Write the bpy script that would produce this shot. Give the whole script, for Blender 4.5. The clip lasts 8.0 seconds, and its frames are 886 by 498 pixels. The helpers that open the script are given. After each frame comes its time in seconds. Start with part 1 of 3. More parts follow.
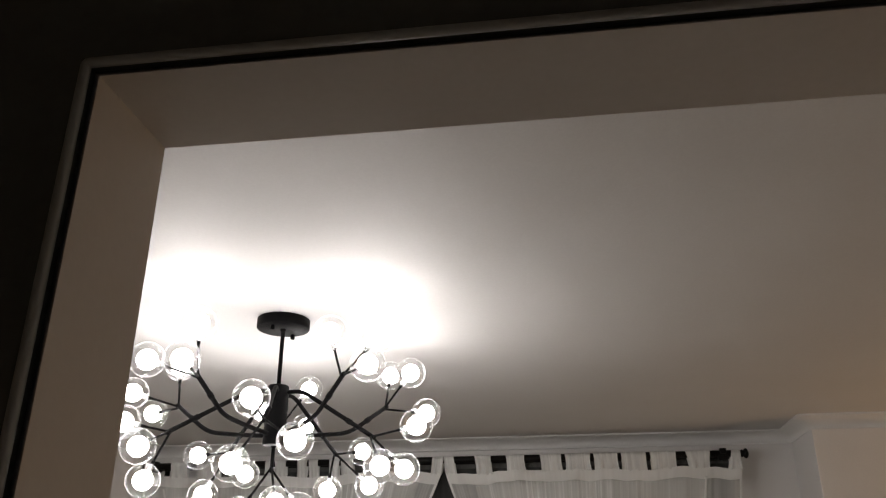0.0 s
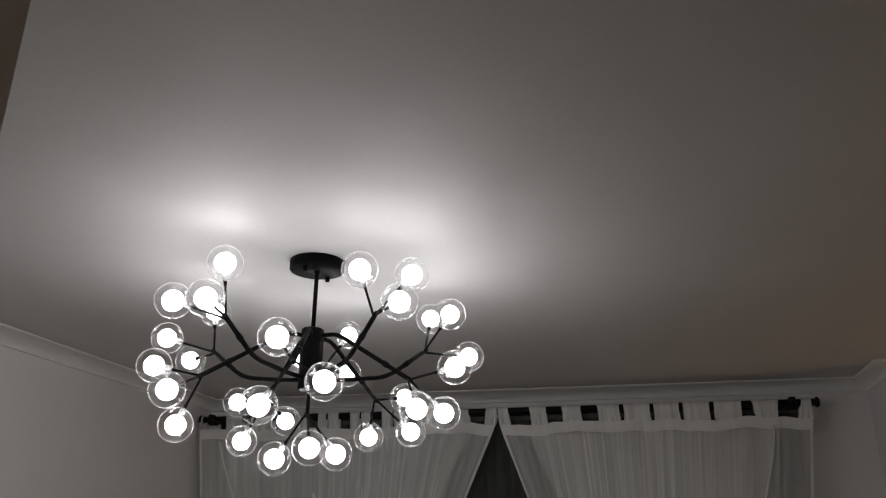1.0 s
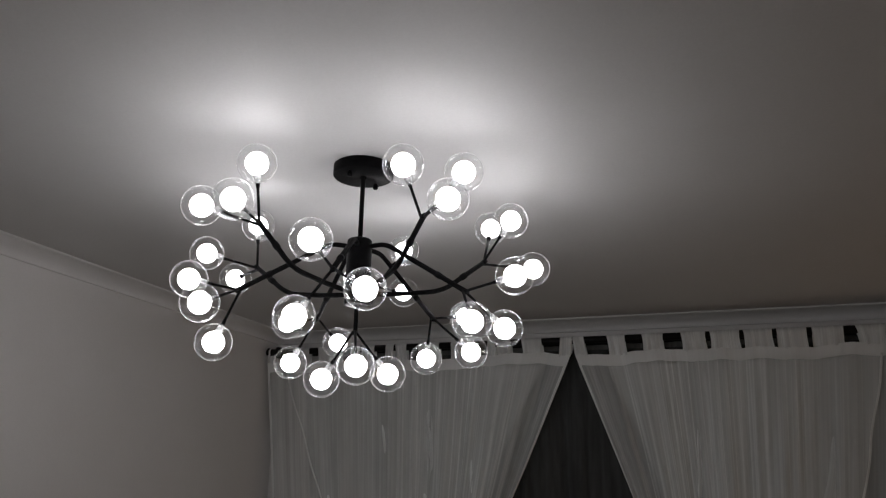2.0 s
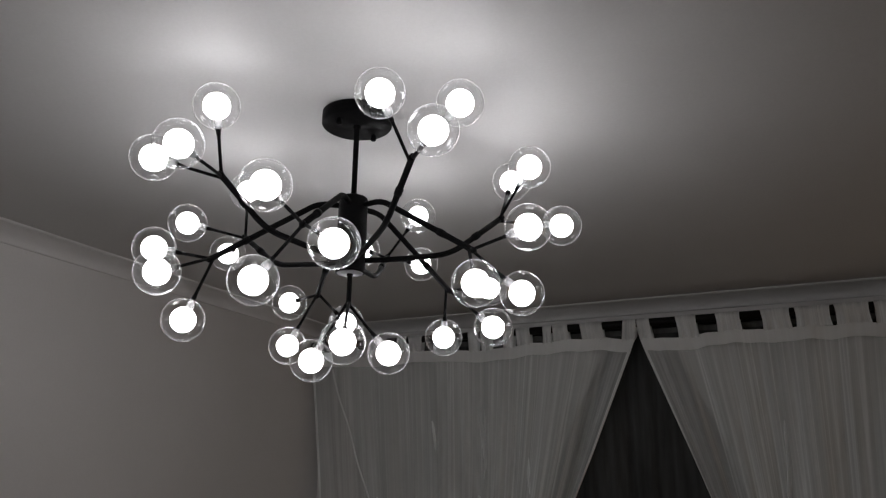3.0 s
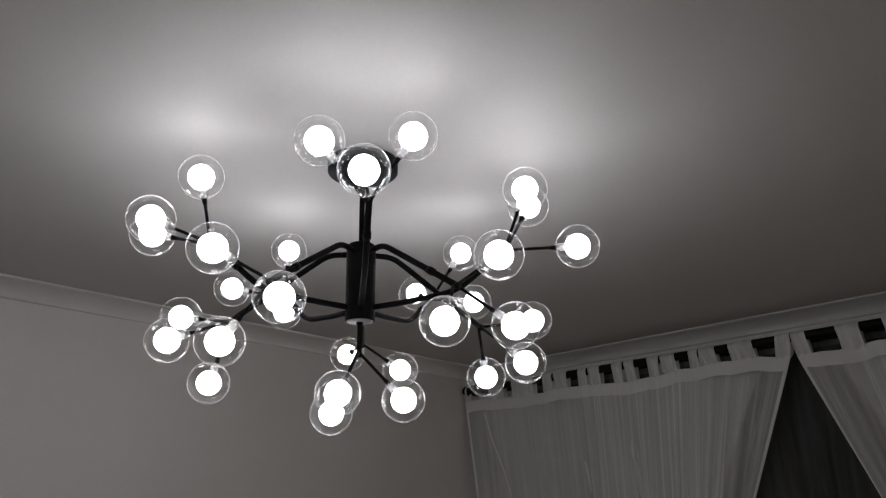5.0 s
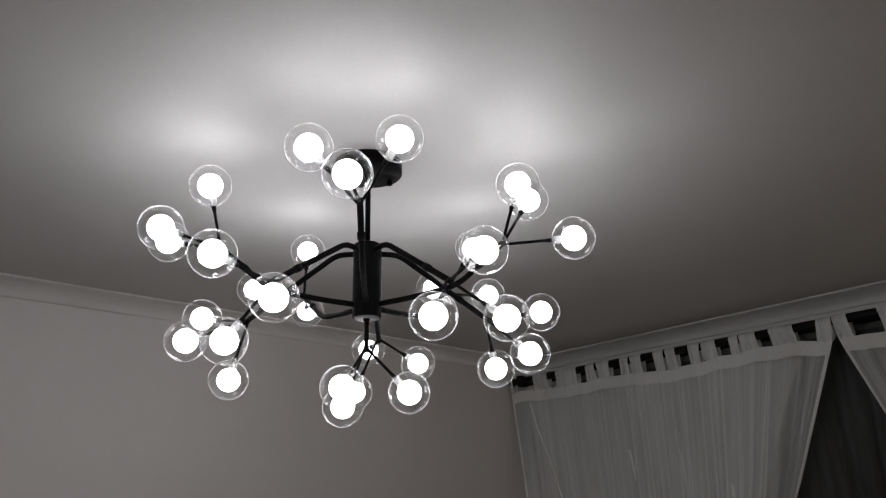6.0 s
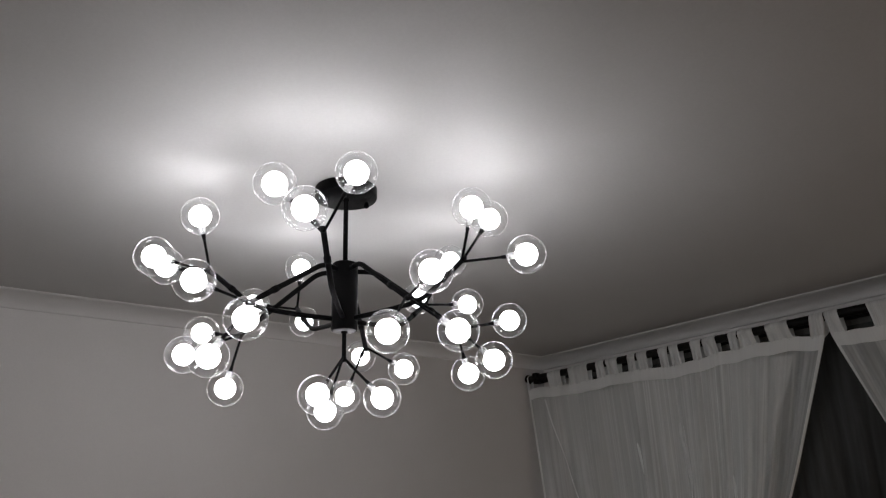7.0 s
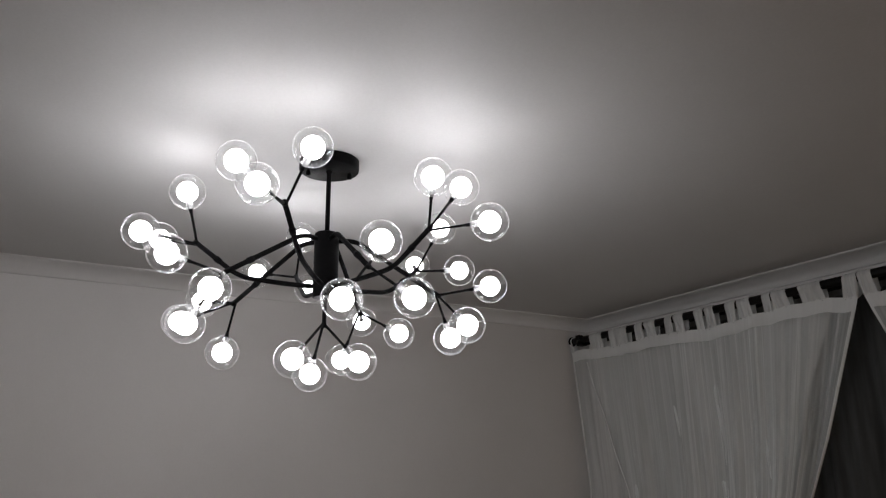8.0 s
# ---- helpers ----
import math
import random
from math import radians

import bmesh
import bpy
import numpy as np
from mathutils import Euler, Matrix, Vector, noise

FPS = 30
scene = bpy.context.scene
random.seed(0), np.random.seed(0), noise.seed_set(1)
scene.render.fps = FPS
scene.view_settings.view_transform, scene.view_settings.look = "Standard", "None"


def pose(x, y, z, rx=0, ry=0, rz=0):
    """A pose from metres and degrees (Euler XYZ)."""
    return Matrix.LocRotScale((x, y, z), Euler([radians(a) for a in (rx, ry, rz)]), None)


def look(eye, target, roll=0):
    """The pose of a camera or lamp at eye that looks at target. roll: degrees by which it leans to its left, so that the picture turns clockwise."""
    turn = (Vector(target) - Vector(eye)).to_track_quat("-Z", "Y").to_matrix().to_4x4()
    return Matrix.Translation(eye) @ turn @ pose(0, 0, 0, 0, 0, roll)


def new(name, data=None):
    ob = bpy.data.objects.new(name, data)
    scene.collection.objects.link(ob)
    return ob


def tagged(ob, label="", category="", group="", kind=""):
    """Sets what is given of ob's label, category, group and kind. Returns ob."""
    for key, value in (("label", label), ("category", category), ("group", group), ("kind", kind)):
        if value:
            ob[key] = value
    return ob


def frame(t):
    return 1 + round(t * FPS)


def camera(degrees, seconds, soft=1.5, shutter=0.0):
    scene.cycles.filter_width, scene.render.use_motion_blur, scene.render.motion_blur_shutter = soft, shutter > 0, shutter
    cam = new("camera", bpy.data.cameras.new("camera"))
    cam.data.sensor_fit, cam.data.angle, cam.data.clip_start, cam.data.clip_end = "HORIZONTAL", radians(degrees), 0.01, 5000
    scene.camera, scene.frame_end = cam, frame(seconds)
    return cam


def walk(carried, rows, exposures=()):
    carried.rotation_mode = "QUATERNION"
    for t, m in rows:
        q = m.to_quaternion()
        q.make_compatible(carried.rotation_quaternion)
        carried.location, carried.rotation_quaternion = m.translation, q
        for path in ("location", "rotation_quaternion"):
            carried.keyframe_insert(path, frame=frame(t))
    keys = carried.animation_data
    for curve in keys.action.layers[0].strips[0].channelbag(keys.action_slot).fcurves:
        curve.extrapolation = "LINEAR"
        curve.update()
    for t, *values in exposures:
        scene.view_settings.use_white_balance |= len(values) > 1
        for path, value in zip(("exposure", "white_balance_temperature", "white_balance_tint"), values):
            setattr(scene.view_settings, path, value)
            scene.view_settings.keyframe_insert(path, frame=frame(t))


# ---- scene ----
cam = camera(57.5, 8.0, soft=1.2)
PATH = [
    (0, (0.852, -2.255, 1.838), (0.563, -0.44, 2.625), 0.1),
    (0.3, (0.864, -2.204, 1.836), (0.538, -0.388, 2.607), 0.4),
    (0.5, (0.88, -2.177, 1.829), (0.521, -0.361, 2.585), 0.5),
    (0.6, (0.881, -2.164, 1.832), (0.51, -0.343, 2.572), 0.4),
    (0.8, (0.885, -2.128, 1.835), (0.48, -0.303, 2.546), 0.4),
    (1, (0.896, -2.089, 1.818), (0.446, -0.268, 2.518), 0.6),
    (1.2, (0.903, -2.051, 1.82), (0.402, -0.231, 2.484), 0.68),
    (1.5, (0.911, -1.969, 1.8), (0.33, -0.164, 2.435), 1.2),
    (2, (0.885, -1.819, 1.788), (0.236, -0.016, 2.358), 1.2),
    (2.1, (0.878, -1.791, 1.782), (0.225, 0.014, 2.346), 1.0),
    (3.3, (0.96, -1.329, 1.786), (0.038, 0.344, 2.381), 0.6),
    (3.5, (0.991, -1.277, 1.792), (0.018, 0.358, 2.406), 0.3),
    (4, (1.074, -1.198, 1.789), (-0.042, 0.335, 2.425), -0.1),
    (4.5, (1.181, -1.146, 1.805), (-0.036, 0.3, 2.46), -0.9),
    (4.7, (1.229, -1.124, 1.804), (-0.022, 0.289, 2.467), -0.94),
    (5.8, (1.399, -1.063, 1.803), (0.01, 0.225, 2.444), -1.01),
    (6, (1.43, -1.032, 1.792), (0.012, 0.221, 2.439), -1.2),
    (6.5, (1.533, -0.994, 1.792), (0.072, 0.208, 2.441), -1.7),
    (7, (1.699, -0.986, 1.788), (0.192, 0.166, 2.421), -1.5),
    (7.5, (1.823, -0.876, 1.793), (0.224, 0.168, 2.388), -0.7),
    (8, (1.917, -0.75, 1.784), (0.249, 0.209, 2.33), -0.4),
]
EXPOSURES = [(0.0, 1.24, 7000, 10), (0.4, 1.06, 6900, 10), (0.8, 0.42, 6700, 10), (1.2, 0.06, 6580, 10), (1.5, -0.01, 6540, 10), (2.0, -0.08, 6500, 10), (3.5, -0.33, 6500, 10), (4.5, -0.30, 6500, 10), (6.0, -0.05, 6500, 10), (8.0, 0.24, 6500, 10)]
walk(cam, [(t, look(eye, target, roll)) for t, eye, target, roll in PATH], EXPOSURES)

# ---- world and lights ----
world = bpy.data.worlds.new("world")
scene.world = world
world.use_nodes = True
world.node_tree.nodes["Background"].inputs[0].default_value = (0.55, 0.65, 0.8, 1)
world.node_tree.nodes["Background"].inputs[1].default_value = 0.0004   # night outside

BULB_STRENGTH = 13.0
WARM_POWER = 4.0

warm = bpy.data.lights.new("next_room_light", "AREA")      # lamp light falling in through the east doorway
warm.shape, warm.size, warm.size_y = "RECTANGLE", 0.9, 1.9
warm.energy, warm.color = WARM_POWER, (1.0, 0.62, 0.32)
warm_ob = new("next_room_light", warm)
warm_ob.matrix_world = look((3.70, 1.18, 1.12), (2.0, 1.25, 1.75))


# ---- materials ----
def nodes_of(m):
    m.use_nodes = True
    t = m.node_tree
    return t, t.nodes, t.links, t.nodes["Principled BSDF"]


def mottled(name, dark, light, scale=6.0, fine=180.0, rough=0.6, rough_spread=0.1, bump=0.1, metal=0.0, stretch=(1, 1, 1), bump_distance=0.002, gloss=0.5):
    """Paint, plaster, fabric or metal with broad and fine variation and a slight relief."""
    m = bpy.data.materials.new(name)
    t, n, l, b = nodes_of(m)
    co = n.new("ShaderNodeTexCoord")
    mp = n.new("ShaderNodeMapping")
    mp.inputs["Scale"].default_value = stretch
    l.new(co.outputs["Object"], mp.inputs["Vector"])
    broad = n.new("ShaderNodeTexNoise")
    broad.inputs["Scale"].default_value, broad.inputs["Detail"].default_value = scale, 5
    grain = n.new("ShaderNodeTexNoise")
    grain.inputs["Scale"].default_value, grain.inputs["Detail"].default_value = fine, 3
    l.new(mp.outputs["Vector"], broad.inputs["Vector"])
    l.new(mp.outputs["Vector"], grain.inputs["Vector"])
    add = n.new("ShaderNodeMix")
    add.data_type = "FLOAT"
    add.inputs["Factor"].default_value = 0.35
    l.new(broad.outputs["Fac"], add.inputs["A"])
    l.new(grain.outputs["Fac"], add.inputs["B"])
    ramp = n.new("ShaderNodeValToRGB")
    ramp.color_ramp.elements[0].position, ramp.color_ramp.elements[1].position = 0.32, 0.68
    ramp.color_ramp.elements[0].color, ramp.color_ramp.elements[1].color = (*dark, 1), (*light, 1)
    l.new(add.outputs["Result"], ramp.inputs["Fac"])
    l.new(ramp.outputs["Color"], b.inputs["Base Color"])
    rr = n.new("ShaderNodeMapRange")
    rr.inputs["To Min"].default_value, rr.inputs["To Max"].default_value = rough - rough_spread, rough + rough_spread
    l.new(broad.outputs["Fac"], rr.inputs["Value"])
    l.new(rr.outputs["Result"], b.inputs["Roughness"])
    b.inputs["Metallic"].default_value = metal
    b.inputs["Specular IOR Level"].default_value = gloss
    bp = n.new("ShaderNodeBump")
    bp.inputs["Strength"].default_value, bp.inputs["Distance"].default_value = bump, bump_distance
    l.new(grain.outputs["Fac"], bp.inputs["Height"])
    l.new(bp.outputs["Normal"], b.inputs["Normal"])
    return m


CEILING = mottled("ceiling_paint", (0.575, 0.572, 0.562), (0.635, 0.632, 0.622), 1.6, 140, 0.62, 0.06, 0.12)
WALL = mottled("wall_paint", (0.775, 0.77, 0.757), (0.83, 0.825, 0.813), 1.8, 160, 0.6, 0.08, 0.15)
CORNICE = mottled("cornice_plaster", (0.74, 0.74, 0.725), (0.80, 0.80, 0.785), 5, 200, 0.55, 0.08, 0.1)
JAMB = mottled("jamb_paint", (0.72, 0.705, 0.69), (0.78, 0.765, 0.75), 3, 150, 0.42, 0.08, 0.08)
# unlit hall side of the wall, its shade put into the base colour
HALL_SHADED = mottled("hall_shaded_paint", (0.25, 0.258, 0.24), (0.31, 0.318, 0.30), 2, 120, 0.8, 0.08, 0.1)
TRIM = mottled("trim_paint", (0.78, 0.785, 0.76), (0.85, 0.855, 0.83), 8, 200, 0.4, 0.08, 0.05)
FLOOR = mottled("floor_boards", (0.30, 0.275, 0.245), (0.41, 0.38, 0.345), 3, 60, 0.45, 0.1, 0.1, 0, (1, 12, 1))
BLACK_METAL = mottled("black_metal", (0.0012, 0.0012, 0.0013), (0.003, 0.003, 0.0034), 30, 700, 0.5, 0.08, 0.15, 0.0, gloss=0.055)
STEEL = mottled("satin_steel", (0.13, 0.13, 0.135), (0.19, 0.19, 0.195), 30, 500, 0.4, 0.08, 0.1)
ROD_BLACK = mottled("rod_black", (0.0025, 0.0024, 0.0024), (0.006, 0.0057, 0.0055), 20, 400, 0.5, 0.1, 0.2, gloss=0.2)
HEADING = mottled("heading_cloth", (0.075, 0.077, 0.075), (0.15, 0.154, 0.15), 14, 500, 0.9, 0.05, 0.5, 0, (4, 4, 1))
DARK_CLOTH = mottled("dark_cloth", (0.026, 0.0275, 0.027), (0.085, 0.090, 0.088), 5, 500, 0.9, 0.05, 0.5, 0, (6, 6, 0.6))


def sheer(name, cover, tone, ridges=0.3, spread=0.2):
    """Crinkled voile: threads let part of the light through; crinkles gather the weave in uneven upright lines that follow the cloth, more of them towards its drawn-back edge."""
    m = bpy.data.materials.new(name)
    t, n, l, b = nodes_of(m)
    n.remove(b)
    uv = n.new("ShaderNodeUVMap")

    def noise_at(across, along, detail, rough=0.5, distort=0.0):
        mp = n.new("ShaderNodeMapping")
        mp.inputs["Scale"].default_value = (across, along, 1)
        l.new(uv.outputs["UV"], mp.inputs["Vector"])
        tex = n.new("ShaderNodeTexNoise")
        tex.inputs["Scale"].default_value, tex.inputs["Detail"].default_value = 1.0, detail
        tex.inputs["Roughness"].default_value, tex.inputs["Distortion"].default_value = rough, distort
        l.new(mp.outputs["Vector"], tex.inputs["Vector"])
        return tex.outputs["Fac"]

    def calc(kind, a, b, c=None, clamp=False):
        node = n.new("ShaderNodeMath")
        node.operation, node.use_clamp = kind, clamp
        for k, v in enumerate((a, b, c)):
            if v is None:
                continue
            if isinstance(v, (int, float)):
                node.inputs[k].default_value = v
            else:
                l.new(v, node.inputs[k])
        return node.outputs[0]

    def crest(value, sharp):
        """Thin lines where the noise passes its middle."""
        off = calc("ABSOLUTE", calc("SUBTRACT", value, 0.5), 0.0)
        return calc("POWER", calc("SUBTRACT", 1.0, calc("MULTIPLY", off, 2.0)), sharp)

    broad = noise_at(7, 0.9, 3)
    streak = noise_at(120, 0.4, 4, 0.65)
    bold = crest(noise_at(34, 0.28, 1.5), 16.0)
    fine = crest(noise_at(88, 0.22, 1.0), 9.0)
    patch = n.new("ShaderNodeMapRange")
    patch.inputs["From Min"].default_value, patch.inputs["From Max"].default_value = 0.36, 0.62
    patch.inputs["To Min"].default_value, patch.inputs["To Max"].default_value = 0.12, 1.0
    l.new(noise_at(5, 0.5, 2), patch.inputs["Value"])
    across = n.new("ShaderNodeSeparateXYZ")
    l.new(uv.outputs["UV"], across.inputs[0])
    towards = n.new("ShaderNodeMapRange")
    towards.inputs["From Min"].default_value, towards.inputs["From Max"].default_value = 0.12, 0.55
    towards.inputs["To Min"].default_value, towards.inputs["To Max"].default_value = 0.35, 1.1
    l.new(across.outputs["X"], towards.inputs["Value"])
    crinkle = calc("MULTIPLY", calc("MULTIPLY_ADD", fine, 0.4, bold), calc("MULTIPLY", patch.outputs["Result"], towards.outputs["Result"]))
    ground = calc("MULTIPLY_ADD", calc("SUBTRACT", streak, 0.5), spread * 1.2, cover)
    ground = calc("MULTIPLY_ADD", calc("SUBTRACT", broad, 0.5), spread * 1.6, ground)
    weave = calc("MULTIPLY_ADD", crinkle, ridges, ground, True)
    dif = n.new("ShaderNodeBsdfDiffuse")
    dif.inputs["Color"].default_value = (*tone, 1)
    trl = n.new("ShaderNodeBsdfTranslucent")
    trl.inputs["Color"].default_value = (*tone, 1)
    cloth = n.new("ShaderNodeMixShader")
    cloth.inputs[0].default_value = 0.12
    l.new(dif.outputs[0], cloth.inputs[1])
    l.new(trl.outputs[0], cloth.inputs[2])
    bp = n.new("ShaderNodeBump")
    bp.inputs["Strength"].default_value, bp.inputs["Distance"].default_value = 0.45, 0.004
    l.new(weave, bp.inputs["Height"])
    l.new(bp.outputs["Normal"], dif.inputs["Normal"])
    clear = n.new("ShaderNodeBsdfTransparent")
    both = n.new("ShaderNodeMixShader")
    l.new(weave, both.inputs[0])
    l.new(clear.outputs[0], both.inputs[1])
    l.new(cloth.outputs[0], both.inputs[2])
    l.new(both.outputs[0], n["Material Output"].inputs["Surface"])
    return m


SHEER = sheer("sheer_voile", 0.46, (0.92, 0.95, 0.935), 0.28, 0.20)
SHEER_GATHERED = sheer("sheer_voile_gathered", 0.72, (0.92, 0.95, 0.935), 0.3, 0.34)
SHEER_TAB = sheer("sheer_voile_tab", 0.80, (0.94, 0.965, 0.95), 0.16, 0.36)
SHEER_DOUBLE = sheer("sheer_voile_double", 0.95, (0.94, 0.965, 0.95), 0.06, 0.10)


def thin_glass(name, ior):
    m = bpy.data.materials.new(name)
    t, n, l, b = nodes_of(m)
    n.remove(b)
    clear = n.new("ShaderNodeBsdfTransparent")
    clear.inputs[0].default_value = (0.98, 0.985, 0.985, 1)
    gloss = n.new("ShaderNodeBsdfGlossy")
    gloss.inputs["Roughness"].default_value = 0.0
    ripple = n.new("ShaderNodeTexNoise")
    ripple.inputs["Scale"].default_value, ripple.inputs["Detail"].default_value = 75.0, 2.0
    coords = n.new("ShaderNodeTexCoord")
    l.new(coords.outputs["Object"], ripple.inputs["Vector"])
    blown = n.new("ShaderNodeBump")
    blown.inputs["Strength"].default_value, blown.inputs["Distance"].default_value = 0.38, 0.002
    l.new(ripple.outputs["Fac"], blown.inputs["Height"])
    l.new(blown.outputs["Normal"], gloss.inputs["Normal"])
    wave = n.new("ShaderNodeTexNoise")
    wave.inputs["Scale"].default_value, wave.inputs["Detail"].default_value = 110, 1.5
    co = n.new("ShaderNodeTexCoord")
    l.new(co.outputs["Object"], wave.inputs["Vector"])
    bp = n.new("ShaderNodeBump")
    bp.inputs["Strength"].default_value, bp.inputs["Distance"].default_value = 0.07, 0.003
    l.new(wave.outputs["Fac"], bp.inputs["Height"])
    l.new(bp.outputs["Normal"], gloss.inputs["Normal"])
    lw = n.new("ShaderNodeLayerWeight")
    lw.inputs["Blend"].default_value = 0.5
    power = n.new("ShaderNodeMath")
    power.operation = "POWER"
    power.inputs[1].default_value = 3.5
    l.new(lw.outputs["Facing"], power.inputs[0])
    scale = n.new("ShaderNodeMath")
    scale.operation = "MULTIPLY_ADD"
    f0 = ((ior - 1) / (ior + 1)) ** 2
    scale.inputs[1].default_value, scale.inputs[2].default_value = 0.85, 1.7 * f0
    l.new(power.outputs[0], scale.inputs[0])
    rim = n.new("ShaderNodeMath")
    rim.operation = "POWER"
    rim.inputs[1].default_value = 4.6
    l.new(lw.outputs["Facing"], rim.inputs[0])
    haze = n.new("ShaderNodeBsdfGlossy")
    haze.inputs["Roughness"].default_value = 0.62
    edge = n.new("ShaderNodeMixShader")
    l.new(rim.outputs[0], edge.inputs[0])
    l.new(gloss.outputs[0], edge.inputs[1])
    l.new(haze.outputs[0], edge.inputs[2])
    mix = n.new("ShaderNodeMixShader")
    l.new(scale.outputs[0], mix.inputs[0])
    l.new(clear.outputs[0], mix.inputs[1])
    l.new(edge.outputs[0], mix.inputs[2])
    l.new(mix.outputs[0], n["Material Output"].inputs["Surface"])
    return m


GLASS = thin_glass("clear_glass", 1.5)
FROSTED = bpy.data.materials.new("frosted_lit_glass")
_t, _n, _l, _b = nodes_of(FROSTED)
_b.inputs["Base Color"].default_value = (0.9, 0.9, 0.9, 1)
_b.inputs["Roughness"].default_value = 0.5
_b.inputs["Emission Color"].default_value = (0.995, 0.967, 1.005, 1)
_b.inputs["Emission Strength"].default_value = BULB_STRENGTH


def clear_plastic(name, tone, body):
    """Milky clear plastic that lets part of the light straight through."""
    m = mottled(name, tone, tuple(min(1.0, c * 1.15) for c in tone), 40, 400, 0.3, 0.05, 0.05)
    t, n, l, b = nodes_of(m)
    clear = n.new("ShaderNodeBsdfTransparent")
    milky = n.new("ShaderNodeMixShader")
    milky.inputs[0].default_value = body
    l.new(clear.outputs[0], milky.inputs[1])
    l.new(b.outputs[0], milky.inputs[2])
    l.new(milky.outputs[0], n["Material Output"].inputs["Surface"])
    return m


SOCKET = clear_plastic("socket_plastic", (0.4, 0.4, 0.4), 0.5)


# ---- building helpers ----
def mesh_of(name, bm, material, smooth=True):
    me = bpy.data.meshes.new(name)
    bmesh.ops.recalc_face_normals(bm, faces=bm.faces)
    bm.to_mesh(me)
    bm.free()
    me.materials.append(material)
    for p in me.polygons:
        p.use_smooth = smooth
    return me


def part(name, bm, material, parent=None, label="", smooth=True):
    """One mesh object under a thing or a part."""
    ob = new(name, bm if isinstance(bm, bpy.types.Mesh) else mesh_of(name, bm, material, smooth))
    ob.parent = parent
    return tagged(ob, label)


def thing(name, label, category, group=""):
    return tagged(new(name), label, category, group)


def structure(name, bm, material, smooth=False):
    return tagged(part(name, bm, material, None, "", smooth), kind="structure")


def add_box(bm, a, b, bevel=0.0):
    made = bmesh.ops.create_cube(bm, size=1)["verts"]
    for v in made:
        v.co = Vector([(a[i] if v.co[i] < 0 else b[i]) for i in range(3)])
    if bevel:
        edges = list({e for v in made for e in v.link_edges})
        bmesh.ops.bevel(bm, geom=edges, offset=bevel, segments=2, affect="EDGES", profile=0.5)
    return bm


def box(a, b, bevel=0.0):
    return add_box(bmesh.new(), a, b, bevel)


def rounded(points, reach=0.03, steps=5):
    """A line of points with its corners rounded."""
    pts = [Vector(p) for p in points]
    out = [pts[0]]
    for i in range(1, len(pts) - 1):
        a, b, c = pts[i - 1], pts[i], pts[i + 1]
        d = min(reach, (a - b).length * 0.45, (c - b).length * 0.45)
        p, q = b + (a - b).normalized() * d, b + (c - b).normalized() * d
        for k in range(steps + 1):
            s = k / steps
            out.append(p * (1 - s) ** 2 + b * 2 * s * (1 - s) + q * s * s)
    return out + [pts[-1]]


def tube(points, radii, sides=14, bm=None):
    """A round bar along points; radii: one radius, or one for each point."""
    bm = bm or bmesh.new()
    pts = [Vector(p) for p in points]
    rs = radii if isinstance(radii, (list, tuple)) else [radii] * len(pts)
    rings, up = [], None
    for i, p in enumerate(pts):
        d = (pts[min(i + 1, len(pts) - 1)] - pts[max(i - 1, 0)]).normalized()
        if up is None:
            up = d.orthogonal().normalized()
        up = (up - d * up.dot(d)).normalized()
        side = d.cross(up)
        rings.append([bm.verts.new(p + (up * math.cos(a) + side * math.sin(a)) * rs[i]) for a in (2 * math.pi * k / sides for k in range(sides))])
    for r0, r1 in zip(rings, rings[1:]):
        for k in range(sides):
            bm.faces.new((r0[k], r0[(k + 1) % sides], r1[(k + 1) % sides], r1[k]))
    bm.faces.new(rings[0][::-1])
    bm.faces.new(rings[-1])
    return bm


def lathe(profile, sides=40, centre=(0, 0, 0)):
    """A turned body from (radius, height) pairs, about the upright axis."""
    c = Vector(centre)
    return tube_rings([[c + Vector((r * math.cos(a), r * math.sin(a), z)) for a in (2 * math.pi * k / sides for k in range(sides))] for r, z in profile])


def tube_rings(loops):
    bm = bmesh.new()
    rings = [[bm.verts.new(p) for p in loop] for loop in loops]
    n = len(rings[0])
    for r0, r1 in zip(rings, rings[1:]):
        for k in range(n):
            bm.faces.new((r0[k], r0[(k + 1) % n], r1[(k + 1) % n], r1[k]))
    bm.faces.new(rings[0][::-1])
    bm.faces.new(rings[-1])
    return bm


# ---- room ----
CEIL = 2.612
WEST, NORTH, EAST = -1.515, 2.145, 3.75
PIER_X, PIER_Y = 1.955, 1.765
SOUTH, HALL_FACE = -1.76, -1.85                 # the two faces of the wall with the wide opening
DOOR_L, DOOR_R, DOOR_H = 0.557, 2.45, 2.152

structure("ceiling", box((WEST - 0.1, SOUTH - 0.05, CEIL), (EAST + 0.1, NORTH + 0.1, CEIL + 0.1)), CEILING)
structure("floor", box((WEST - 0.1, -5.0, -0.1), (EAST + 0.1, NORTH + 0.1, 0.0)), FLOOR)
structure("wall_west", box((WEST - 0.1, SOUTH, 0), (WEST, NORTH, CEIL)), WALL)
structure("wall_north", box((WEST - 0.1, NORTH, 0), (PIER_X, NORTH + 0.1, CEIL)), WALL)
structure("wall_pier", box((PIER_X, PIER_Y, 0), (EAST + 0.1, NORTH + 0.1, CEIL), 0.004), WALL)


def wall_with_opening(a, b, left, right, head, top):
    """A wall seen from its face: along a to b, an opening from left to right up to head, in the plane across; returns (u, z) outline."""
    return [(a, 0), (left, 0), (left, head), (right, head), (right, 0), (b, 0), (b, top), (a, top)]


